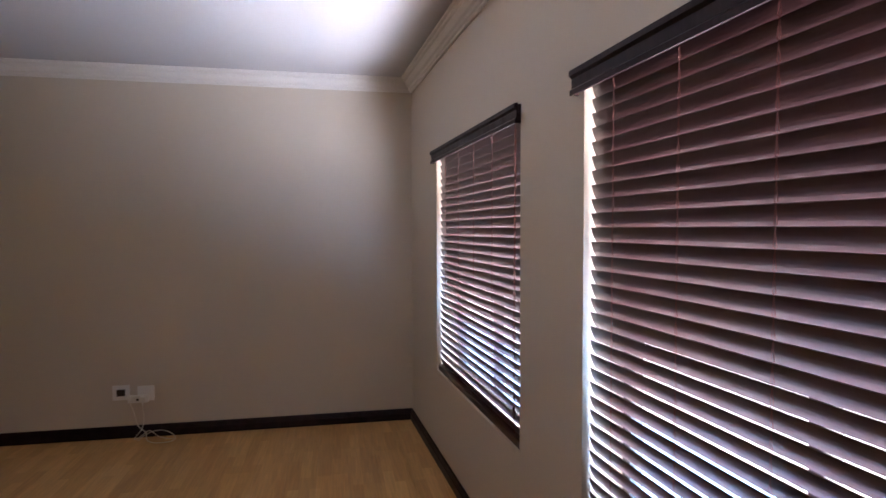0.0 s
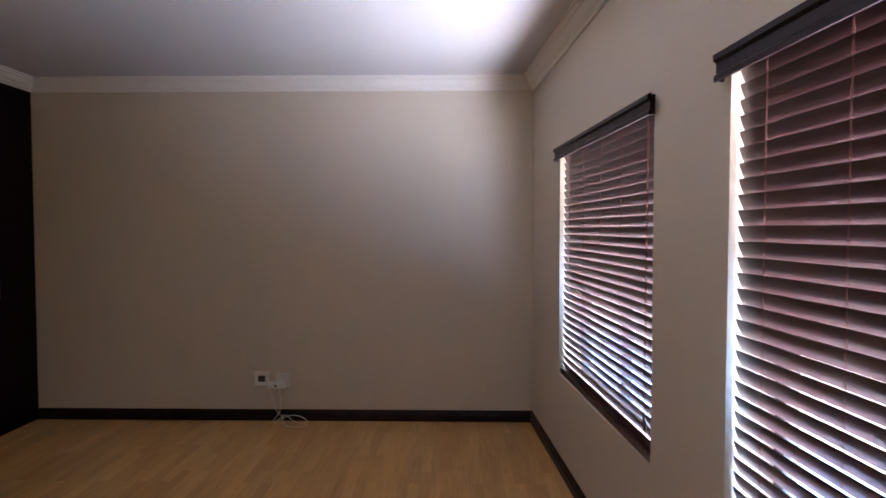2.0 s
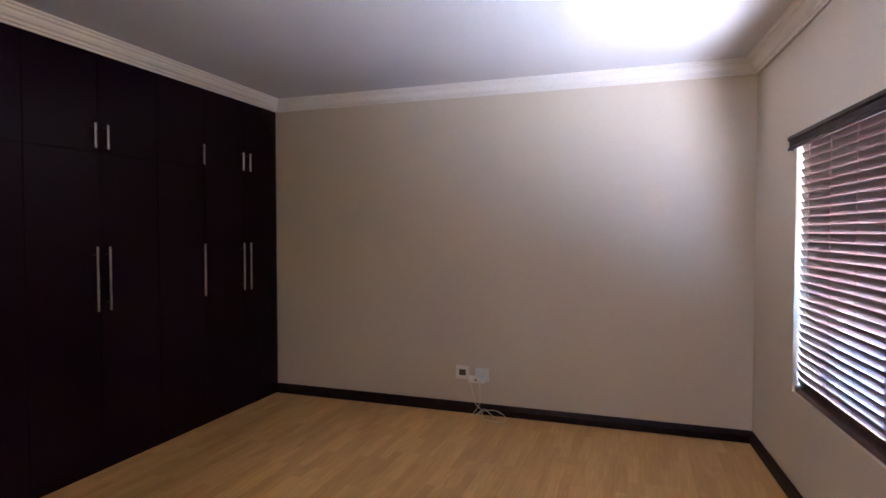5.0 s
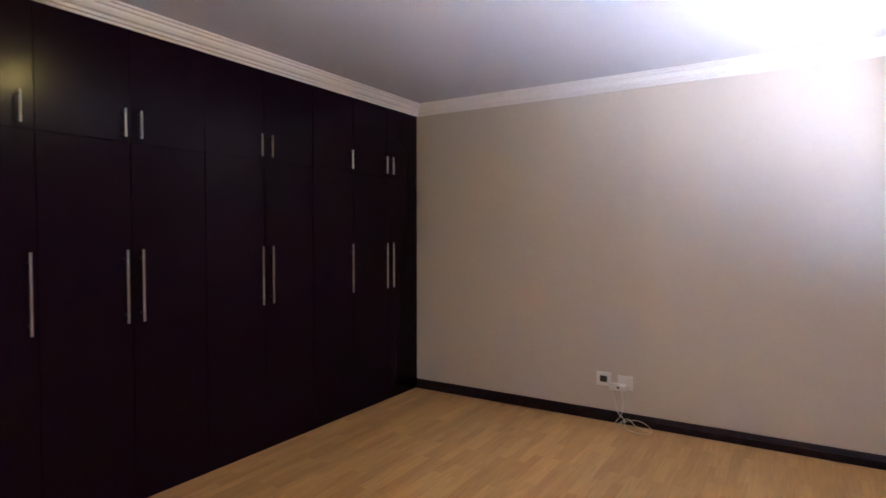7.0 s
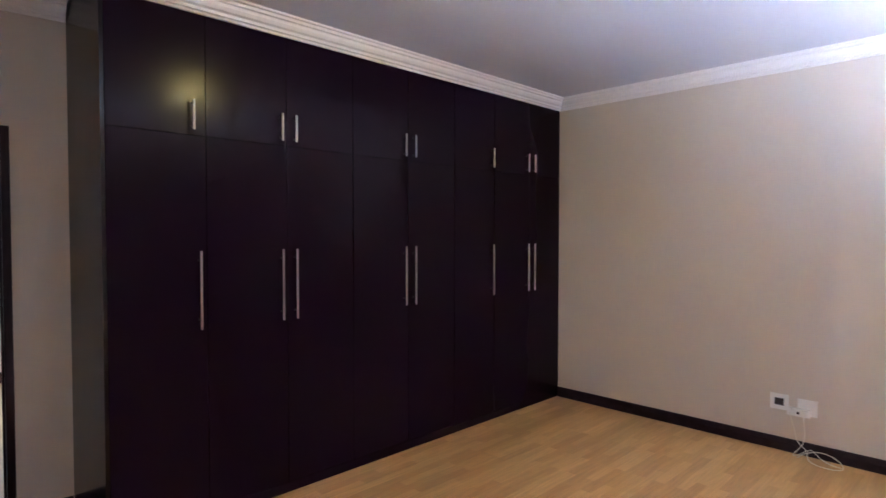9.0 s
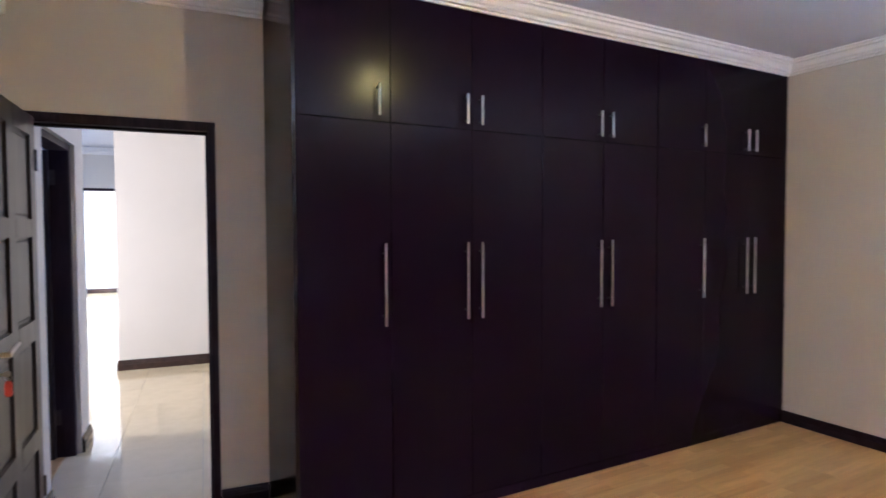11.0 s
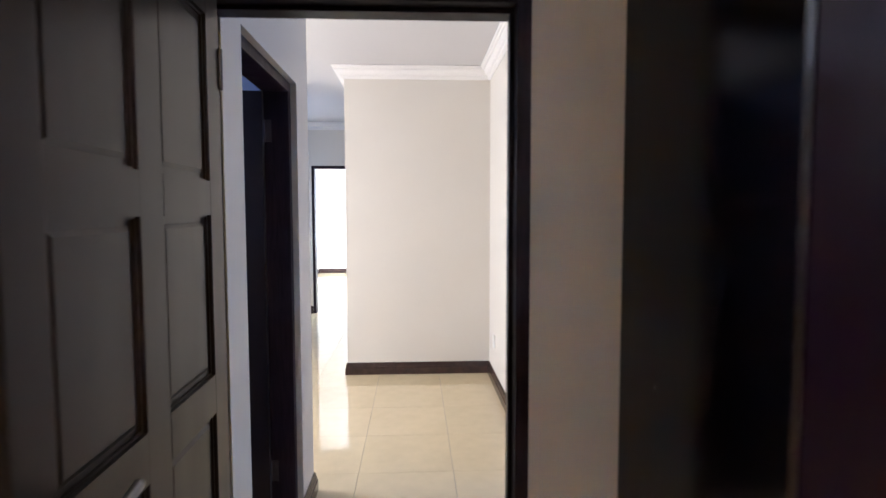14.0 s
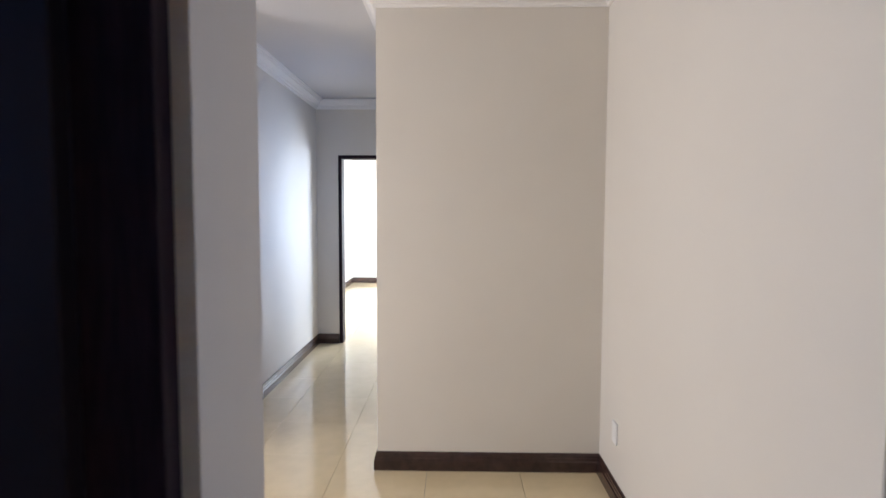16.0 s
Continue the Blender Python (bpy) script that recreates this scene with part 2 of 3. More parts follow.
# the west wall and its doorway lie square to the hall: room face and hall face in hall axes
WROOM, WHALL = 0.123, -0.022
DOOR0, DOOR1, DOORTOP = 0.002, 0.818, 2.028
JAMB = 0.038


def on_west(y):
    """The west wall's room face at a given y of the bedroom."""
    a, b = HALL @ Vector((WROOM, 0, 0)), HALL @ Vector((WROOM, 1, 0))
    return (a.x + (b.x - a.x) * (y - a.y) / (b.y - a.y), y)


structure("wall_north", holed_wall("x", -3.3, 2.2, NORTH, NORTH + 0.2, 0, CEIL, []), WALL, "greige painted plaster wall with two plates", "wall")
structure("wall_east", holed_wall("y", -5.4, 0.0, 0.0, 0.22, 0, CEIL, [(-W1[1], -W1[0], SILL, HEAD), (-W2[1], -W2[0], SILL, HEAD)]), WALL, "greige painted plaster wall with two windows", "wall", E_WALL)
structure("wall_south", holed_wall("x", -3.15, 2.2, SOUTH - 0.15, SOUTH, 0, CEIL, []), WALL, "greige painted plaster wall beside the door", "wall")
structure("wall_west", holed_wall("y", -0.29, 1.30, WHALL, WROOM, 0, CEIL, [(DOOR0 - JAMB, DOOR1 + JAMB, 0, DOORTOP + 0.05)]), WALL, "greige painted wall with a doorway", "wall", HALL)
structure("wall_west_back", holed_wall("y", 1.42, NORTH, WBACK - 0.15, WBACK, 0, CEIL, []), WALL, "greige painted wall behind the wardrobe", "wall")
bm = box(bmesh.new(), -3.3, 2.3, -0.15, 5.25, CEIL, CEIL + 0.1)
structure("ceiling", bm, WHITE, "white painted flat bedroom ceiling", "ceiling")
bm = box(bmesh.new(), WBACK - 0.075, 2.2, -0.15, 5.2, -0.12, -0.010)
floor = structure("floor", bm, SCREED, "honey oak strip laminate floor, lightly glossy", "floor")

CORNICE_PROFILE = [(0.0, -0.100), (0.012, -0.100), (0.016, -0.088), (0.028, -0.084), (0.032, -0.070), (0.047, -0.062), (0.060, -0.046), (0.066, -0.032), (0.080, -0.028), (0.084, -0.014), (0.097, -0.011), (0.100, 0.0), (0.0, 0.0)]
SKIRT_PROFILE = [(0.0, 0.0), (0.018, 0.0), (0.018, 0.052), (0.014, 0.058), (0.014, 0.066), (0.011, 0.071), (0.011, 0.078), (0.006, 0.088), (0.0, 0.090)]
HALL_SKIRT_PROFILE = [(0.0, 0.0), (0.02, 0.0), (0.02, 0.06), (0.015, 0.068), (0.015, 0.080), (0.011, 0.086), (0.011, 0.094), (0.006, 0.106), (0.0, 0.109)]


def raised(profile, z):
    return [(o, z + h) for o, h in profile]


def plan(m, pts):
    return [(m @ Vector((x, y, 0)))[:2] for x, y in pts]


ne, se = plan(E_WALL, [(0, 0), (0, -5.3)])
# the line where the east wall meets the south wall
se = (ne[0] + (se[0] - ne[0]) * (NORTH - SOUTH) / (NORTH - se[1]), SOUTH)
structure("cornice", sweep(bmesh.new(), raised(CORNICE_PROFILE, CEIL), [on_west(NIB - 0.002), on_west(SOUTH), se, ne, (WFACE, NORTH), (WFACE, NIB)]), CORNICE, "white stepped plaster cornice round the bedroom ceiling", "cornice")
structure("baseboard_north", sweep(bmesh.new(), SKIRT_PROFILE, [se, ne, (WFACE + 0.002, NORTH)]), SKIRT, "dark stained moulded wooden skirting board", "skirting")
structure("baseboard_west", sweep(bmesh.new(), SKIRT_PROFILE, [on_west(NIB - 0.002), plan(HALL, [(WROOM, DOOR1 + JAMB + 0.002)])[0]]), SKIRT, "dark stained skirting beside the doorway", "skirting")
structure("baseboard_south", sweep(bmesh.new(), SKIRT_PROFILE, [on_west(SOUTH), se]), SKIRT, "dark stained skirting on the south wall", "skirting")


# ---- windows with blinds ----
def window(name, s0, s1):
    mid, w = -(s0 + s1) / 2, s1 - s0
    win = tagged(new(name), "dark bronze framed window behind a wooden blind", "window", kind="structure")
    win.matrix_world = E_WALL @ pose(0.15, mid, SILL)
    h = HEAD - SILL
    bm = bmesh.new()
    for y0, y1, z0, z1 in ((-w / 2, w / 2, 0, 0.045), (-w / 2, w / 2, h - 0.045, h), (-w / 2, -w / 2 + 0.045, 0.045, h - 0.045), (w / 2 - 0.045, w / 2, 0.045, h - 0.045), (-0.02, 0.02, 0.045, h - 0.045)):
        box(bm, 0, 0.05, y0, y1, z0, z1, 0.003)
    part("window_frame", bm, FRAMEMETAL, win)
    for y0, y1 in ((-w / 2 + 0.045, -0.02), (0.02, w / 2 - 0.045)):
        g = part("pane", box(bmesh.new(), 0.022, 0.026, y0, y1, 0.045, h - 0.045), GLASS, win)
        g.visible_shadow = False
    return win


window("window_1", *W1)
window("window_2", *W2)


def slat_mesh(w):
    """One slightly bowed 50 mm slat, along y."""
    bm = bmesh.new()
    n, t = 6, 0.0028
    top, low = [], []
    for i in range(n + 1):
        a = -0.027 + 0.054 * i / n
        c = -0.0026 * (1 - (a / 0.027) ** 2)
        top.append([bm.verts.new((a, y, c + t / 2)) for y in (-w / 2, w / 2)])
        low.append([bm.verts.new((a, y, c - t / 2)) for y in (-w / 2, w / 2)])
    for i in range(n):
        bm.faces.new((top[i][0], top[i + 1][0], top[i + 1][1], top[i][1]))
        bm.faces.new((low[i][0], low[i][1], low[i + 1][1], low[i + 1][0]))
        bm.faces.new((top[i][0], low[i][0], low[i + 1][0], top[i + 1][0]))
        bm.faces.new((top[i][1], top[i + 1][1], low[i + 1][1], low[i][1]))
    bm.faces.new((top[0][0], top[0][1], low[0][1], low[0][0]))
    bm.faces.new((top[n][0], low[n][0], low[n][1], top[n][1]))
    return bm


TILT_SLAT, PITCH = 68.2, 0.0458


def blind(s0, s1, label):
    w, mid = s1 - s0, -(s0 + s1) / 2
    bl = thing("venetian_blind", E_WALL @ pose(0.035, mid, SILL), label, "blind", "wooden window blinds")
    h = HEAD - SILL
    # moulded valance, a little proud of the wall, with returned ends
    prof = [(-0.065, h - 0.045), (-0.073, h - 0.045), (-0.073, h - 0.028), (-0.066, h - 0.022), (-0.066, h + 0.010), (-0.076, h + 0.018), (-0.076, h + 0.035), (-0.060, h + 0.040), (-0.055, h - 0.040)]
    bm = bmesh.new()
    rings = [[bm.verts.new((x, y, z)) for x, z in prof] for y in (-w / 2 - 0.03, w / 2 + 0.03)]
    for j in range(len(prof)):
        k = (j + 1) % len(prof)
        bm.faces.new((rings[0][j], rings[0][k], rings[1][k], rings[1][j]))
    bm.faces.new(rings[0])
    bm.faces.new(rings[1][::-1])
    bmesh.ops.recalc_face_normals(bm, faces=bm.faces[:])
    for y in (-w / 2 - 0.03, w / 2 + 0.018):
        box(bm, -0.056, -0.0455, y, y + 0.012, h - 0.044, h + 0.034)
    part("valance", bm, DARKWOOD, bl, "dark moulded wooden valance")
    part("headrail", box(bmesh.new(), -0.025, 0.03, -w / 2 + 0.01, w / 2 - 0.01, h - 0.010, h - 0.001, 0.002), SLAT, bl)
    me = None
    count = int((h - 0.045) / PITCH)
    sw = w - 0.011
    for i in range(count):
        z = h - 0.038 - i * PITCH
        jig = noise.noise(Vector((i * 3.1, s0 * 7.7, 0)))
        if me is None:
            ob = part("slat", slat_mesh(sw), SLAT, bl)
            me = ob.data
        else:
            ob = new("slat", me)
            ob.parent = bl
        ob.matrix_basis = pose(0, 0.001 * jig, z, 0.12 * jig, TILT_SLAT + 1.2 * jig, 0)
    zb = 0.022
    part("bottom_rail", box(bmesh.new(), -0.026, 0.026, -sw / 2, sw / 2, zb - 0.018, zb + 0.018, 0.005), SLAT, bl)
    # ladder cords in front of the slats
    for y in (w / 2 - 0.135 - 0.302 * k for k in range(5)):
        c, sn = math.cos(radians(TILT_SLAT)) * 0.0272, math.sin(radians(TILT_SLAT)) * 0.0272
        back, front = [], {-0.0045: [], 0.0045: []}
        for i in range(count):
            z = h - 0.038 - i * PITCH
            back += [(c + 0.001, y + 0.003, z - sn)]
            for d in front:
                front[d] += [(-c - 0.001, y, z + sn + 0.001), (-c - 0.0018, y + d * 0.4, z + sn - PITCH * 0.4), (-c - 0.001, y + d, z + sn - PITCH * 0.93)]
        for d in front:
            part("ladder_cord", tube(bmesh.new(), front[d], 0.0009, 4, False), TAPE, bl)
        part("ladder_cord", tube(bmesh.new(), back, 0.0011, 5, False), TAPE, bl)
    # pull cords with tassels
    bm = bmesh.new()
    for dy in (0.0, 0.012):
        tube(bm, [(-0.03, -sw * 0.46 + dy, h - 0.05), (-0.034, -sw * 0.46 + dy, 0.45), (-0.033, -sw * 0.46 + dy, 0.16 + dy)], 0.0012, 6)
    cord = part("pull_cord", bm, TAPE, bl)
    for dy in (0.0, 0.012):
        bm = bmesh.new()
        bmesh.ops.create_cone(bm, cap_ends=True, segments=12, radius1=0.007, radius2=0.004, depth=0.035)
        bmesh.ops.translate(bm, verts=bm.verts, vec=(-0.033, -sw * 0.46 + dy, 0.145 + dy))
        part("tassel", bm, SLAT, cord)
    return bl


blind(*W1, "dark mahogany venetian blind with tilted slats in the window recess")
blind(*W2, "dark mahogany venetian blind, slats tilted, beside the room's corner")


# ---- wardrobe ----
def bar_handle(parent, y, z0, z1):
    """A brushed bar on two posts, upright."""
    hd = part("handle", tube(bmesh.new(), [(WFACE + 0.036, y, z0), (WFACE + 0.036, y, z1)], 0.006, 12), STEEL, parent, "brushed steel bar handle", smooth=False)
    for z in (z0 + 0.12 * (z1 - z0), z1 - 0.12 * (z1 - z0)):
        part("post", tube(bmesh.new(), [(WFACE - 0.001, y, z), (WFACE + 0.034, y, z)], 0.0045, 10), BLACKMETAL, hd)


wardrobe = thing("wardrobe", Matrix.Identity(4), "wall-to-wall dark wenge built-in wardrobe with steel bar handles, all doors shut", "wardrobe")
bm = box(bmesh.new(), -2.98, WFACE - 0.021, NIB + 0.021, NORTH - 0.002, 0.0, CEIL - 0.001)
part("body", bm, WARD, wardrobe)
part("plinth", box(bmesh.new(), WFACE - 0.0205, WFACE - 0.004, NIB + 0.019, NORTH - 0.002, 0.0, 0.058), WARD, wardrobe)
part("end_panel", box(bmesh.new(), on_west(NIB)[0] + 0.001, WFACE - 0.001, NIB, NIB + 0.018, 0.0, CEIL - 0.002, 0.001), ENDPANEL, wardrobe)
EDGE = [NIB + 0.019 + i * (NORTH - 0.004 - NIB - 0.019) / 8 for i in range(9)]
SPLIT = 2.032
SIDE = [1, 1, -1, 1, -1, 1, 1, -1]
for i in range(8):
    y0, y1 = EDGE[i] + 0.0015, EDGE[i + 1] - 0.0015
    hy = y1 - 0.043 if SIDE[i] > 0 else y0 + 0.043
    low = part("lower_door", box(bmesh.new(), WFACE - 0.02, WFACE, y0, y1, 0.062, SPLIT - 0.002, 0.0012), WARD, wardrobe)
    bar_handle(low, hy, 1.03, 1.437)
    up = part("upper_door", box(bmesh.new(), WFACE - 0.02, WFACE, y0, y1, SPLIT + 0.002, CEIL - 0.004, 0.0012), WARD, wardrobe)
    bar_handle(up, hy - 0.028 if i == 0 else hy, 2.058, 2.212)


# ---- bedroom door ----
def door_frame(name, m, y0, y1, top, depth, label):
    """Jambs and head round an opening from y0 to y1, through the wall from x = -depth to 0, a stop inside."""
    fr = tagged(new(name), label, "door frame", kind="structure")
    fr.matrix_world = m
    j = JAMB
    bm = bmesh.new()
    box(bm, -depth - 0.006, 0.006, y0 - j, y0, 0, top + 0.048, 0.003)
    part("jamb", bm, DARKWOOD, fr)
    part("jamb", box(bmesh.new(), -depth - 0.006, 0.006, y1, y1 + j, 0, top + 0.048, 0.003), DARKWOOD, fr)
    part("head", box(bmesh.new(), -depth - 0.005, 0.005, y0, y1, top, top + 0.048, 0.003), DARKWOOD, fr)
    bm = bmesh.new()
    box(bm, -depth * 0.55, -0.046, y0, y0 + 0.012, 0, top)
    box(bm, -depth * 0.55, -0.046, y1 - 0.012, y1, 0, top)
    box(bm, -depth * 0.55, -0.046, y0 + 0.012, y1 - 0.012, top - 0.012, top)
    part("stop", bm, DARKWOOD, fr)
    return fr


door_frame("door_1", HALL @ pose(WROOM, 0, 0), DOOR0, DOOR1, DOORTOP, WROOM - WHALL, "dark stained wooden door frame in the bedroom doorway")


def panel_door(name, m, width, height, label):
    """A framed leaf with two columns of four recessed panels; local x from the hinge, y through it (0.04), z up."""
    leaf = thing(name, m, label, "door")
    th = 0.04
    st, mid = 0.088, 0.10
    rails = [0.0, 0.14, 0.48, 0.572, 0.99, 1.084, 1.469, 1.550, height - 0.094, height]
    xs = [0, st, (width - mid) / 2, (width + mid) / 2, width - st, width]
    bm = bmesh.new()
    box(bm, xs[0], xs[1], 0, th, 0, height, 0.002)
    box(bm, xs[4], xs[5], 0, th, 0, height, 0.002)
    box(bm, xs[2], xs[3], 0.0006, th - 0.0006, 0, height, 0.002)
    for a, b in zip(rails[0::2], rails[1::2]):
        box(bm, xs[1], xs[2], 0.0003, th - 0.0003, a, b)
        box(bm, xs[3], xs[4], 0.0003, th - 0.0003, a, b)
    part("leaf_frame", bm, DOORWOOD, leaf)
    for x0, x1 in ((xs[1], xs[2]), (xs[3], xs[4])):
        for z0, z1 in zip(rails[1::2], rails[2::2]):
            bm = box(bmesh.new(), x0 + 0.001, x1 - 0.001, 0.014, th - 0.014, z0 + 0.001, z1 - 0.001)
            for side in (0, 1):
                # low field with a narrow sloped border
                a, b = (0.014, 0.0095) if side == 0 else (th - 0.014, th - 0.0095)
                g = 0.016
                outer = [bm.verts.new((x, a, z)) for x, z in ((x0 + g, z0 + g), (x1 - g, z0 + g), (x1 - g, z1 - g), (x0 + g, z1 - g))]
                g = 0.026
                inner = [bm.verts.new((x, b, z)) for x, z in ((x0 + g, z0 + g), (x1 - g, z0 + g), (x1 - g, z1 - g), (x0 + g, z1 - g))]
                for k in range(4):
                    bm.faces.new((outer[k], outer[(k + 1) % 4], inner[(k + 1) % 4], inner[k]))
                bm.faces.new(inner)
                # thin bead at the foot of the reveal
                for (p0, p1, q0, q1) in ((x0, x0 + 0.005, z0, z1), (x1 - 0.005, x1, z0, z1), (x0 + 0.005, x1 - 0.005, z0, z0 + 0.005), (x0 + 0.005, x1 - 0.005, z1 - 0.005, z1)):
                    box(bm, p0, p1, *((0.009, 0.0138) if side == 0 else (th - 0.0138, th - 0.009)), q0, q1)
            bmesh.ops.recalc_face_normals(bm, faces=bm.faces[:])
            part("panel", bm, DOORWOOD, leaf)
    return leaf


def lever_set(leaf, x, z, width):
    """Mitred round levers on roses on both faces, lock edge plate with its latch, and cylinder roses."""
    th = 0.04
    plate = part("lock_plate", box(bmesh.new(), width - 0.0005, width + 0.0025, 0.008, th - 0.008, z - 0.165, z + 0.052, 0.001), BRONZE, leaf, "worn bronze lock face plate")
    part("latch", box(bmesh.new(), width + 0.002, width + 0.011, 0.014, th - 0.014, z - 0.012, z + 0.012, 0.003), BRONZE, plate)
    part("deadbolt", box(bmesh.new(), width + 0.002, width + 0.0045, 0.015, th - 0.015, z - 0.085, z - 0.055, 0.001), BRONZE, plate)
    for side, y in ((-1, 0.0), (1, th)):
        bm = bmesh.new()
        tube(bm, [(x, y, z), (x, y + side * 0.006, z)], 0.026, 24)
        tube(bm, [(x, y + side * 0.006, z), (x, y + side * 0.010, z)], 0.019, 24)
        rose = part("lever_rose", bm, STEEL, leaf, "round steel lever rose")
        bm = bmesh.new()
        tube(bm, [(x, y + side * 0.009, z), (x, y + side * 0.064, z)], 0.0095, 16)
        tube(bm, [(x + 0.008, y + side * 0.056, z - 0.001), (x - 0.122, y + side * 0.056, z + 0.018)], 0.0088, 16)
        part("lever", bm, STEEL, rose)
        bm = bmesh.new()
        tube(bm, [(x - 0.010, y, z - 0.072), (x - 0.010, y + side * 0.009, z - 0.072)], 0.024, 24)
        esc = part("cylinder_rose", bm, STEEL, leaf, "round steel cylinder rose")
        part("keyhole", box(bmesh.new(), x - 0.0125, x - 0.0075, *sorted((y + side * 0.0088, y + side * 0.0098)), z - 0.082, z - 0.062), DARKPLASTIC, esc)


DOOR_TURN = -4.2
LEAF = pose(-3.098, 0.147, 0.008, 0, 0, DOOR_TURN)
leaf = panel_door("bedroom_door", LEAF, 0.80, 2.03, "dark stained eight-panel wooden door standing wide open against the wall")
lever_set(leaf, 0.733, 1.049, 0.80)
for z in (0.22, 1.78):
    part("hinge", tube(bmesh.new(), [(0.0, 0.043, z), (0.0, 0.043, z + 0.10)], 0.006, 10), OLDSTEEL, leaf)


def key_bunch(m):
    k = thing("key_with_tag", m, "steel key with a red plastic tag hanging in the lock", "key")
    bm = bmesh.new()
    box(bm, -0.001, 0.001, 0.0, 0.030, -0.004, 0.004)
    got = bmesh.ops.create_cone(bm, cap_ends=True, segments=18, radius1=0.012, radius2=0.012, depth=0.0025)
    bmesh.ops.transform(bm, matrix=pose(0, 0.036, 0, 0, 90, 0), verts=got["verts"])
    part("key", bm, STEEL, k)
    part("split_ring", tube(bmesh.new(), [(0.0, 0.040 + 0.011 * math.sin(a), -0.014 + 0.011 * math.cos(a)) for a in (2 * math.pi * i / 18 for i in range(19))], 0.001, 6, False), STEEL, k)
    bm = bmesh.new()
    rim = [(-0.006, -0.026), (0.006, -0.026), (0.012, -0.038), (0.012, -0.076), (0.008, -0.084), (-0.008, -0.084), (-0.012, -0.076), (-0.012, -0.038)]
    sides = [[bm.verts.new((x, 0.040 + a, b)) for a, b in rim] for x in (-0.003, 0.003)]
    bm.faces.new(sides[0])
    bm.faces.new(sides[1][::-1])
    for i in range(len(rim)):
        n = (i + 1) % len(rim)
        bm.faces.new((sides[0][i], sides[1][i], sides[1][n], sides[0][n]))
    bmesh.ops.recalc_face_normals(bm, faces=bm.faces[:])
    part("tag", bm, RED, k, "red plastic key tag")
    return k


key_bunch(LEAF @ pose(0.723, 0.0495, 0.977))


# ---- bedroom: small things ----
def wall_plate(name, m, w, h, label, category):
    """A white plate, local x along the wall, y out of it."""
    p = thing(name, m, label, category)
    part("plate", box(bmesh.new(), -w / 2, w / 2, 0, 0.009, -h / 2, h / 2, 0.0025), PLASTIC, p)
    return p


sw = wall_plate("light_switch", pose(-1.80, SOUTH, 1.212), 0.113, 0.113, "white square light switch plate on the wall", "switch")
part("cover_strip", box(bmesh.new(), -0.054, 0.054, 0.0092, 0.0125, 0.030, 0.053, 0.0015), PLASTIC, sw)
part("cover", box(bmesh.new(), -0.054, 0.054, 0.0092, 0.0125, -0.053, 0.028, 0.0015), PLASTIC, sw)
for x in (-0.012, 0.012):
    part("rocker", box(bmesh.new(), x - 0.009, x + 0.009, 0.0127, 0.0155, -0.022, 0.010, 0.001), PLASTIC, sw)

th = wall_plate("aerial_outlet", pose(-0.577, NORTH, 0.342, 0, 0, 180), 0.118, 0.112, "white square outlet plate with a dark centre", "outlet")
part("inset", box(bmesh.new(), -0.029, 0.029, 0.0092, 0.0118, -0.025, 0.025, 0.001), DARKPLASTIC, th, "dark brown centre insert")

so = wall_plate("power_socket", pose(-0.405, NORTH, 0.330, 0, 0, 180), 0.118, 0.112, "white square power socket with plugs in it", "socket")
for x in (-0.030, 0.030):
    part("switch_rocker", box(bmesh.new(), x - 0.010, x + 0.010, 0.0092, 0.0135, 0.022, 0.044, 0.001), PLASTIC, so)
part("shutter_face", box(bmesh.new(), -0.045, 0.045, 0.0092, 0.0108, -0.045, 0.015, 0.001), PLASTIC, so)


def plug(m, label):
    p = thing("plug", m, label, "plug")
    bm = box(bmesh.new(), -0.022, 0.022, 0.0, 0.032, -0.020, 0.020, 0.006)
    part("body", bm, PLASTIC, p)
    part("cord_grip", tube(bmesh.new(), [(0, 0.022, -0.018), (0, 0.024, -0.045)], 0.005, 8), PLASTIC, p)
    return p


plug(pose(-0.412, NORTH - 0.045, 0.300, 0, 0, 180), "white plug in the adapter on the socket")
adapter = thing("plug_adapter", pose(-0.452, NORTH - 0.0112, 0.298, 0, 0, 180), "wide white multi-plug adapter in the wall socket", "adapter")
part("body", box(bmesh.new(), -0.070, 0.070, 0.0, 0.034, -0.030, 0.026, 0.007), PLASTIC, adapter)
part("side_plug", tube(bmesh.new(), [(0.045, 0.030, 0.012), (0.050, 0.058, 0.018)], 0.014, 14), PLASTIC, adapter, "small round white plug", smooth=False)
for x in (-0.035, 0.0):
    part("socket_slot", box(bmesh.new(), x - 0.009, x + 0.009, 0.0338, 0.0352, -0.012, 0.004, 0.0004), DARKPLASTIC, adapter)


def cable(name, pts, label, r=0.0028):
    """A smooth round cable through a few points."""
    cv = bpy.data.curves.new(name, "CURVE")
    cv.dimensions, cv.bevel_depth, cv.bevel_resolution, cv.resolution_u = "3D", r, 2, 10
    sp = cv.splines.new("NURBS")
    sp.points.add(len(pts) - 1)
    for p, q in zip(sp.points, pts):
        p.co = (*q, 1)
    sp.use_endpoint_u, sp.order_u = True, 4
    cv.materials.append(CORD)
    return tagged(new(name, cv), label, "cable")


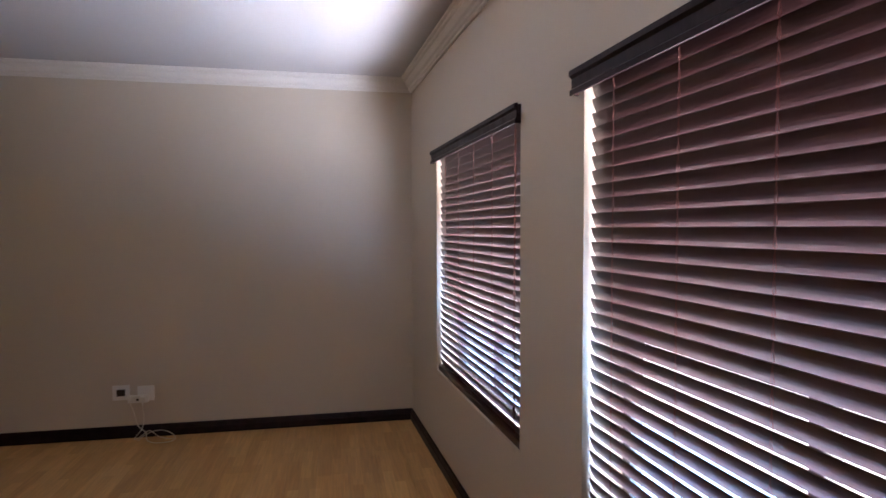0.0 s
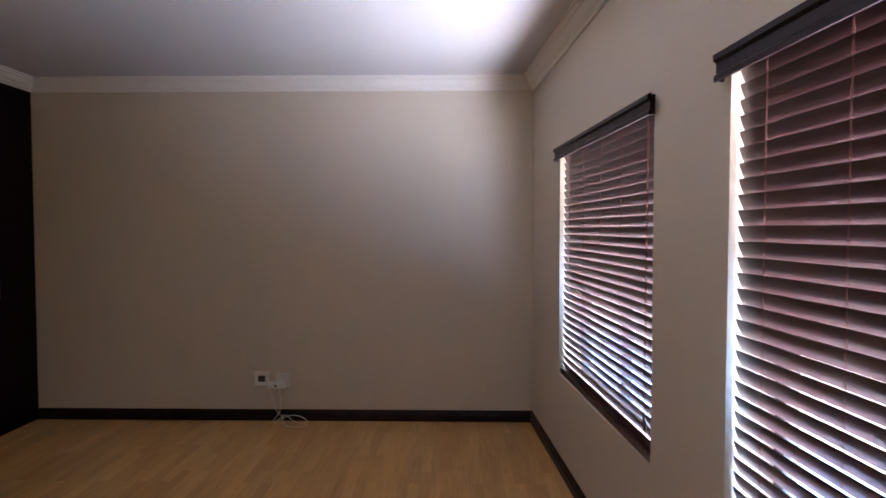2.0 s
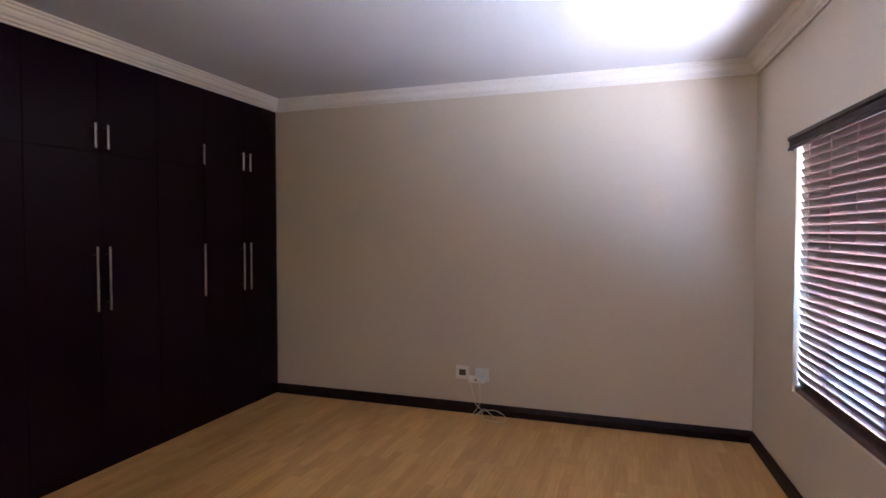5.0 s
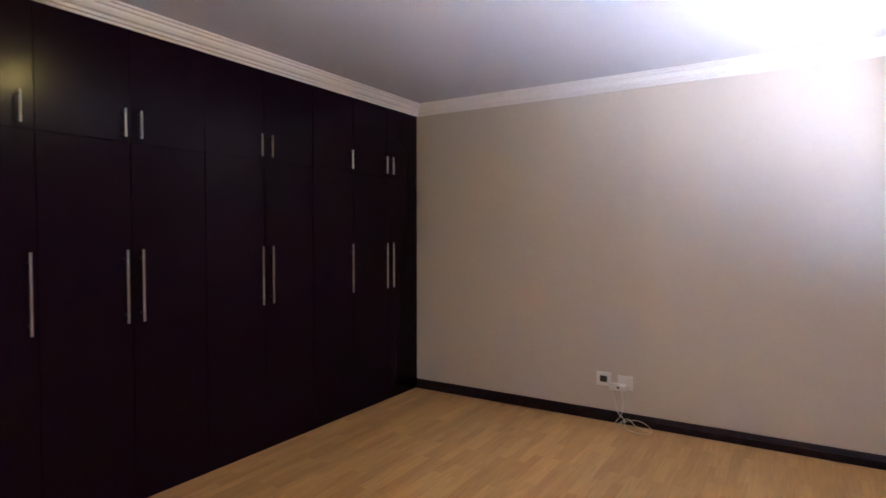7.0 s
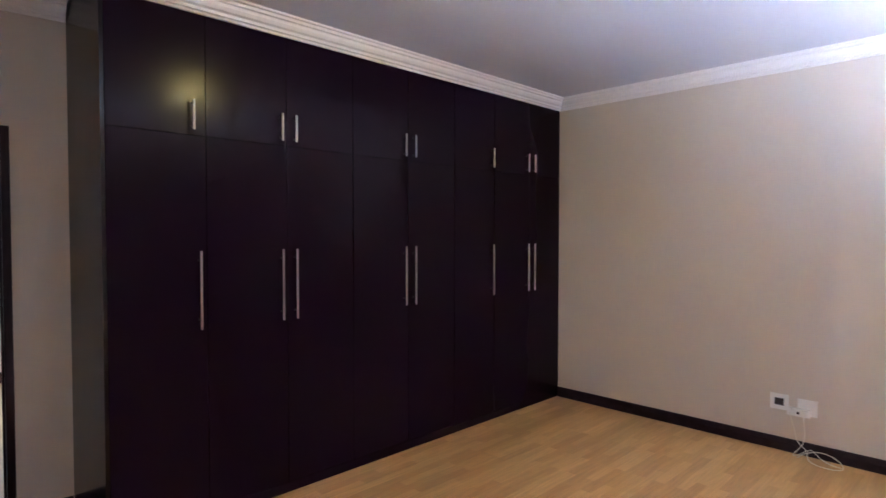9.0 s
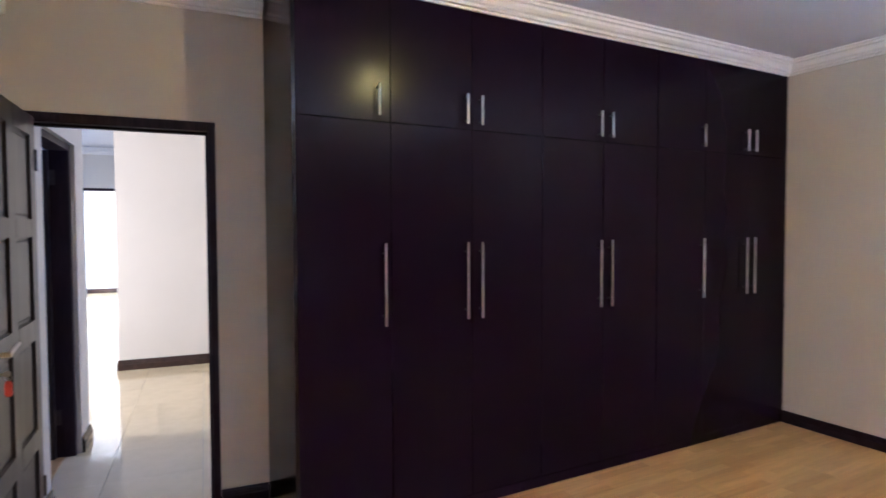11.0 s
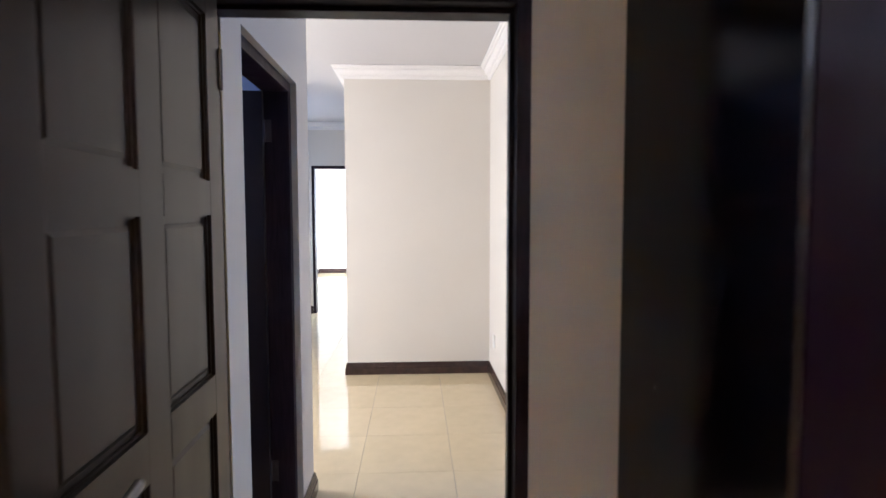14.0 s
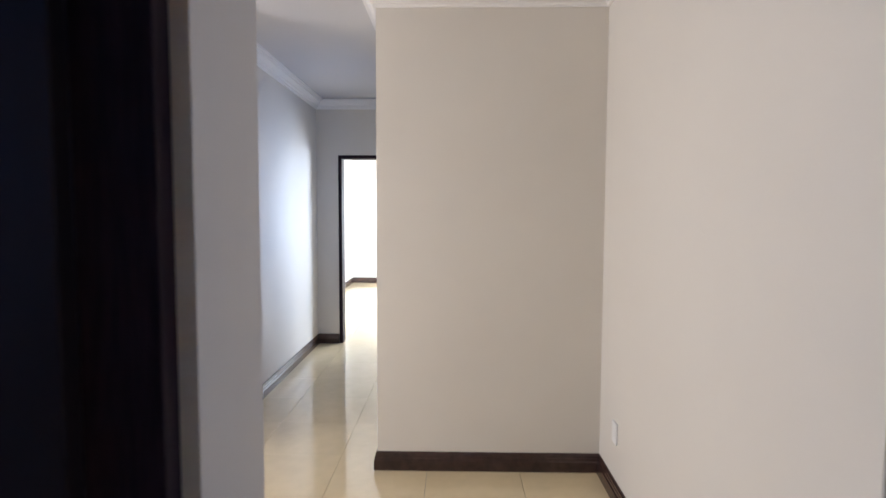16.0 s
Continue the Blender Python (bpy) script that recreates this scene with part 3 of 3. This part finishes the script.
cable("power_cable", [(-0.412, 4.931, 0.257), (-0.405, 4.945, 0.17), (-0.41, 4.955, 0.08), (-0.47, 4.95, 0.02), (-0.47, 4.90, 0.004), (-0.42, 4.90, 0.03), (-0.36, 4.93, 0.085), (-0.33, 4.92, 0.03), (-0.25, 4.90, 0.004), (-0.19, 4.90, 0.004)], "white power cable hanging from the socket to the floor")
cable("aerial_cable", [(-0.50, 4.925, 0.30), (-0.46, 4.945, 0.17), (-0.47, 4.955, 0.09), (-0.38, 4.94, 0.055), (-0.39, 4.90, 0.012), (-0.33, 4.83, 0.004), (-0.22, 4.82, 0.004), (-0.16, 4.87, 0.004), (-0.20, 4.94, 0.03), (-0.30, 4.945, 0.075), (-0.40, 4.94, 0.04), (-0.44, 4.90, 0.004)], "loosely coiled white cable lying on the floor")

pir = thing("alarm_detector", pose(on_west(SOUTH)[0] + 0.03, SOUTH + 0.03, 2.56, 0, 0, -45), "small white alarm detector in the corner under the cornice", "detector")
part("body", box(bmesh.new(), -0.03, 0.03, -0.01, 0.035, -0.05, 0.05, 0.010), PLASTIC, pir)
part("lens", box(bmesh.new(), -0.02, 0.02, 0.0352, 0.039, -0.035, 0.012, 0.002), PLASTIC, pir)


# pendant bulb that the wardrobe doors reflect
def ceiling_lamp(x, y):
    lamp = thing("ceiling_lamp", pose(x, y, CEIL), "small ceiling lamp with a warm glowing bulb", "lamp")
    bm = bmesh.new()
    bmesh.ops.create_cone(bm, cap_ends=True, segments=28, radius1=0.055, radius2=0.045, depth=0.022)
    bmesh.ops.translate(bm, verts=bm.verts, vec=(0, 0, -0.011))
    part("base", bm, PLASTIC, lamp)
    bulb_mat = bpy.data.materials.new("warm_bulb")
    bulb_mat.use_nodes = True
    b = bulb_mat.node_tree.nodes["Principled BSDF"]
    b.inputs["Base Color"].default_value = (0.9, 0.85, 0.6, 1)
    b.inputs["Emission Color"].default_value = (1.0, 0.78, 0.24, 1)
    b.inputs["Emission Strength"].default_value = 1100.0
    bm = bmesh.new()
    bmesh.ops.create_uvsphere(bm, u_segments=20, v_segments=12, radius=0.022)
    bmesh.ops.translate(bm, verts=bm.verts, vec=(0, 0, -0.062))
    part("bulb", bm, bulb_mat, lamp, "warm yellow lit bulb", smooth=True)
    return lamp


ceiling_lamp(-0.55, 2.36)


# ---- hall: structure, in the hall's axes ----
HB, HR = -3.50, 1.230
PASS = -1.362
CORNER, SLEFT, FARW, FARS, FARB = -1.315, -1.18, -6.68, -1.77, -12.2
D2A, D2B, SFACE = -1.045, -0.212, 0.007
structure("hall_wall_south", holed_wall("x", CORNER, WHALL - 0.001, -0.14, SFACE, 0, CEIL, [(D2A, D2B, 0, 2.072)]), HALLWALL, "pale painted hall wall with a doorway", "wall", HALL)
structure("hall_wall_end", holed_wall("y", -0.07, HR, HB - 0.15, HB, 0, CEIL, []), HALLWALL, "pale painted wall at the end of the hall", "wall", HALL)
structure("hall_wall_north", holed_wall("x", HB, PASS, HR, HR + 0.12, 0, CEIL, []), HALLWALL, "pale painted hall wall with an outlet", "wall", HALL)
structure("passage_wall_west", holed_wall("y", HR + 0.12, 3.7, PASS - 0.12, PASS, 0, CEIL, []), HALLWALL, "pale painted passage wall with two switches", "wall", HALL)
structure("passage_wall_end", holed_wall("x", PASS - 0.12, -0.31, 3.7, 3.82, 0, CEIL, [(-1.38, -0.42, 0.9, 2.1)]), HALLWALL, "pale painted wall with a window", "wall", HALL)
structure("corridor_wall_south", holed_wall("x", FARW, -3.6, SLEFT - 0.14, SLEFT, 0, CEIL, []), HALLWALL, "pale painted corridor wall", "wall", HALL)
structure("corridor_wall_north", holed_wall("x", FARW, HB - 0.15, -0.07, 0.06, 0, CEIL, [(-5.9, -4.5, 0.75, 2.2)]), HALLWALL, "pale painted corridor wall with a window", "wall", HALL)
FD0, FD1 = -0.895, -0.10
structure("corridor_wall_end", holed_wall("y", FARS - 0.12, 0.06, FARW - 0.14, FARW, 0, CEIL, [(FD0 - 0.04, FD1, 0, 2.145)]), HALLWALL, "pale painted wall with a doorway at the corridor's end", "wall", HALL)
structure("lounge_wall_west", holed_wall("y", -3.0, SLEFT - 0.14, -3.74, -3.6, 0, CEIL, []), HALLWALL, "pale painted side wall", "wall", HALL)
structure("lounge_wall_east", holed_wall("y", -3.0, -0.14, CORNER, CORNER + 0.12, 0, CEIL, []), HALLWALL, "pale painted side wall", "wall", HALL)
structure("lounge_wall_south", holed_wall("x", -3.74, CORNER + 0.12, -3.12, -3.0, 0, CEIL, [(-2.6, -1.4, 0.4, 2.3)]), HALLWALL, "pale painted wall with a large window", "wall", HALL)
# unseen walls of the laminate-floored side room behind door_2
structure("bathroom_wall_south", holed_wall("x", CORNER + 0.12, 0.12, -2.5, -2.38, 0, CEIL, [(-1.0, -0.2, 1.4, 2.1)]), HALLWALL, "pale side room wall with a small window", "wall", HALL)
structure("bathroom_wall_east", holed_wall("y", -2.38, -0.19, 0.0, 0.12, 0, CEIL, []), HALLWALL, "pale side room wall", "wall", HALL)
structure("far_room_wall_west", holed_wall("y", FARS - 0.12, 1.74, FARB - 0.15, FARB, 0, CEIL, []), HALLWALL, "white wall of the room beyond", "wall", HALL)
structure("far_room_wall_south", holed_wall("x", FARB, FARW - 0.14, FARS - 0.12, FARS, 0, CEIL, []), HALLWALL, "white wall of the room beyond", "wall", HALL)
structure("far_room_wall_north", holed_wall("x", FARB, FARW - 0.14, 1.6, 1.74, 0, CEIL, [(-10.7, -8.5, 0.6, 2.2)]), HALLWALL, "white wall with a wide window in the room beyond", "wall", HALL)
structure("far_room_wall_east", holed_wall("y", 0.06, 1.74, FARW - 0.14, FARW, 0, CEIL, []), HALLWALL, "white wall of the room beyond", "wall", HALL)
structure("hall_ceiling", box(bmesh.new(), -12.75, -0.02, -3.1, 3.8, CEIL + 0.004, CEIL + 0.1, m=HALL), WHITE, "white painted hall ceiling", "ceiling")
structure("hall_cornice", sweep(bmesh.new(), raised(CORNICE_PROFILE, CEIL), [(PASS, 3.69), (PASS, HR), (HB, HR), (HB, -0.07), (FARW, -0.07), (FARW, SLEFT), (-3.6, SLEFT)]), CORNICE, "white stepped plaster cornice round the hall ceiling", "cornice", HALL)
structure("hall_cornice_south", sweep(bmesh.new(), raised(CORNICE_PROFILE, CEIL), [(CORNER, -0.14), (CORNER, SFACE), (WHALL - 0.001, SFACE)]), CORNICE, "white stepped plaster cornice over the hall's side wall", "cornice", HALL)
structure("hall_baseboard", sweep(bmesh.new(), HALL_SKIRT_PROFILE, [(PASS, 3.69), (PASS, HR), (HB, HR), (HB, -0.07), (-4.0, -0.07)]), HALLSKIRT, "dark brown stepped wooden skirting in the hall", "skirting", HALL)
structure("hall_baseboard_corner", sweep(bmesh.new(), HALL_SKIRT_PROFILE, [(CORNER, -0.14), (CORNER, SFACE), (D2A - 0.002, SFACE)]), HALLSKIRT, "dark brown stepped wooden skirting round a wall corner", "skirting", HALL)
structure("hall_baseboard_near", sweep(bmesh.new(), HALL_SKIRT_PROFILE, [(D2B + 0.002, SFACE), (WHALL - 0.008, SFACE)]), HALLSKIRT, "dark brown stepped wooden skirting between two doorways", "skirting", HALL)
structure("corridor_baseboard", sweep(bmesh.new(), HALL_SKIRT_PROFILE, [(FARW, FD0 - 0.042), (FARW, SLEFT), (-3.6, SLEFT)]), HALLSKIRT, "dark glossy skirting along the corridor", "skirting", HALL)
structure("far_room_baseboard", sweep(bmesh.new(), HALL_SKIRT_PROFILE, [(FARB, 1.59), (FARB, FARS), (FARW - 0.15, FARS)]), HALLSKIRT, "dark skirting in the room beyond", "skirting", HALL)
structure("hall_floor", box(bmesh.new(), -12.75, -0.02, -3.1, 3.8, -0.12, -0.010, m=HALL), GROUT, "glossy cream porcelain floor tiles with grey joints", "floor")
hall_floor = bpy.data.objects["hall_floor"]
structure("side_room_floor", box(bmesh.new(), CORNER + 0.12, 0.0, -2.38, -0.085, -0.009, 0.004, m=HALL), LAMINATE, "honey oak laminate floor in the side room", "floor")


def side_frame(name, m, x0, x1, top, y0, y1, label):
    """A frame in a wall along x, from y0 to y1 through it."""
    fr = tagged(new(name), label, "door frame", kind="structure")
    fr.matrix_world = m
    j = 0.045
    part("jamb", box(bmesh.new(), x0, x0 + j, y0, y1, 0, top, 0.003), DARKWOOD, fr)
    part("jamb", box(bmesh.new(), x1 - j, x1, y0, y1, 0, top, 0.003), DARKWOOD, fr)
    part("head", box(bmesh.new(), x0 + j, x1 - j, y0, y1, top - j, top, 0.003), DARKWOOD, fr)
    return fr


side_frame("door_2", HALL, D2A + 0.001, D2B - 0.001, 2.071, -0.135, -0.020, "dark stained frame of the side doorway")
for z in (0.22, 1.80):
    bm = box(bmesh.new(), D2A + 0.046, D2A + 0.049, -0.128, -0.098, z, z + 0.10, 0.001)
    tube(bm, [(D2A + 0.05, -0.132, z), (D2A + 0.05, -0.132, z + 0.10)], 0.006, 10)
    part("hinge", bm, OLDSTEEL, bpy.data.objects["door_2"], "worn steel hinge")
side_leaf = panel_door("side_door", HALL @ pose(D2A + 0.05, -0.13, 0.008, 0, 0, -86), 0.80, 2.012, "dark stained panelled door standing open into the dark side room")
fr = tagged(new("door_3"), "dark frame of the doorway at the corridor's end", "door frame", kind="structure")
fr.matrix_world = HALL
part("jamb", box(bmesh.new(), FARW - 0.146, FARW + 0.008, FD0 - 0.04, FD0, 0, 2.145, 0.003), DARKWOOD, fr)
part("head", box(bmesh.new(), FARW - 0.145, FARW + 0.007, FD0, FD1, 2.105, 2.145, 0.003), DARKWOOD, fr)

for y, lab in ((1.48, "white light switch plate in the passage"), (1.635, "white light switch plate beside another")):
    p = wall_plate("hall_switch", HALL @ pose(PASS, y, 1.20, 0, 0, -90), 0.074, 0.118, lab, "switch")
    for z in (-0.022, 0.022):
        part("rocker", box(bmesh.new(), -0.018, 0.018, 0.0092, 0.0108, z - 0.014, z + 0.014, 0.0008), PLASTIC, p)
p = wall_plate("hall_outlet", HALL @ pose(-3.187, HR, 0.36, 0, 0, 180), 0.075, 0.115, "white outlet plate low on the hall wall", "outlet")
part("insert", box(bmesh.new(), -0.02, 0.02, 0.0092, 0.011, -0.03, 0.03, 0.001), PLASTIC, p)

# ---- outside ----
structure("ground", box(bmesh.new(), -400, 400, -400, 400, -0.5, -0.25), PAVING, "pale paving and open ground outside", "ground")
structure("garden_wall", box(bmesh.new(), 4.6, 4.8, -8, 14, -0.25, 1.9), GARDENWALL, "plastered boundary wall outside the windows", "wall")
structure("roof", box(bmesh.new(), -17, 2.6, -5, 7, CEIL + 0.35, CEIL + 0.5), GROUT, "flat roof slab over the house", "roof")

# ---- floor pieces ----
PW, PL = 0.1935, 1.285
bm = box(bmesh.new(), 0, PW - 0.0006, 0, PL - 0.0006, -0.008, 0.0)
plank_mesh = bpy.data.meshes.new("plank")
bm.to_mesh(plank_mesh)
bm.free()
plank_mesh.materials.append(LAMINATE)
x, row = -3.185, 0
while x < 1.75:
    y = -0.1 - PL * ((row * 0.37) % 1.0)
    while y < NORTH:
        lo, hi = max(y, SOUTH), min(y + PL, NORTH)
        if hi - lo > 0.02:
            ob = new("plank", plank_mesh)
            ob.matrix_basis = pose(x, lo, 0) @ Matrix.Diagonal((1, (hi - lo) / PL, 1, 1))
            ob.parent = floor
        y += PL
    x += PW
    row += 1
TS = 0.54
bm = box(bmesh.new(), 0.0004, TS - 0.0006, 0.001, TS - 0.0015, -0.008, 0.0)
tile_mesh = bpy.data.meshes.new("tile")
bm.to_mesh(tile_mesh)
bm.free()
tile_mesh.materials.append(TILE)
for i in range(-25, 1):
    for j in range(-6, 8):
        x0, y0 = 0.10 + i * TS, 0.222 + j * TS
        if x0 + TS > 0.12 or x0 < -12.7:
            continue
        # only where a floor is: hall, passage, corridor, rooms
        inside = (-3.7 < x0 + TS / 2 < -0.1) or (x0 < -3.0 and (-1.3 if x0 > -7.4 else -1.7) < y0 + TS / 2 < (0.3 if x0 > -7.1 else 1.8))
        if inside:
            ob = new("tile", tile_mesh)
            ob.matrix_basis = HALL @ pose(x0, y0, 0)
            ob.parent = hall_floor
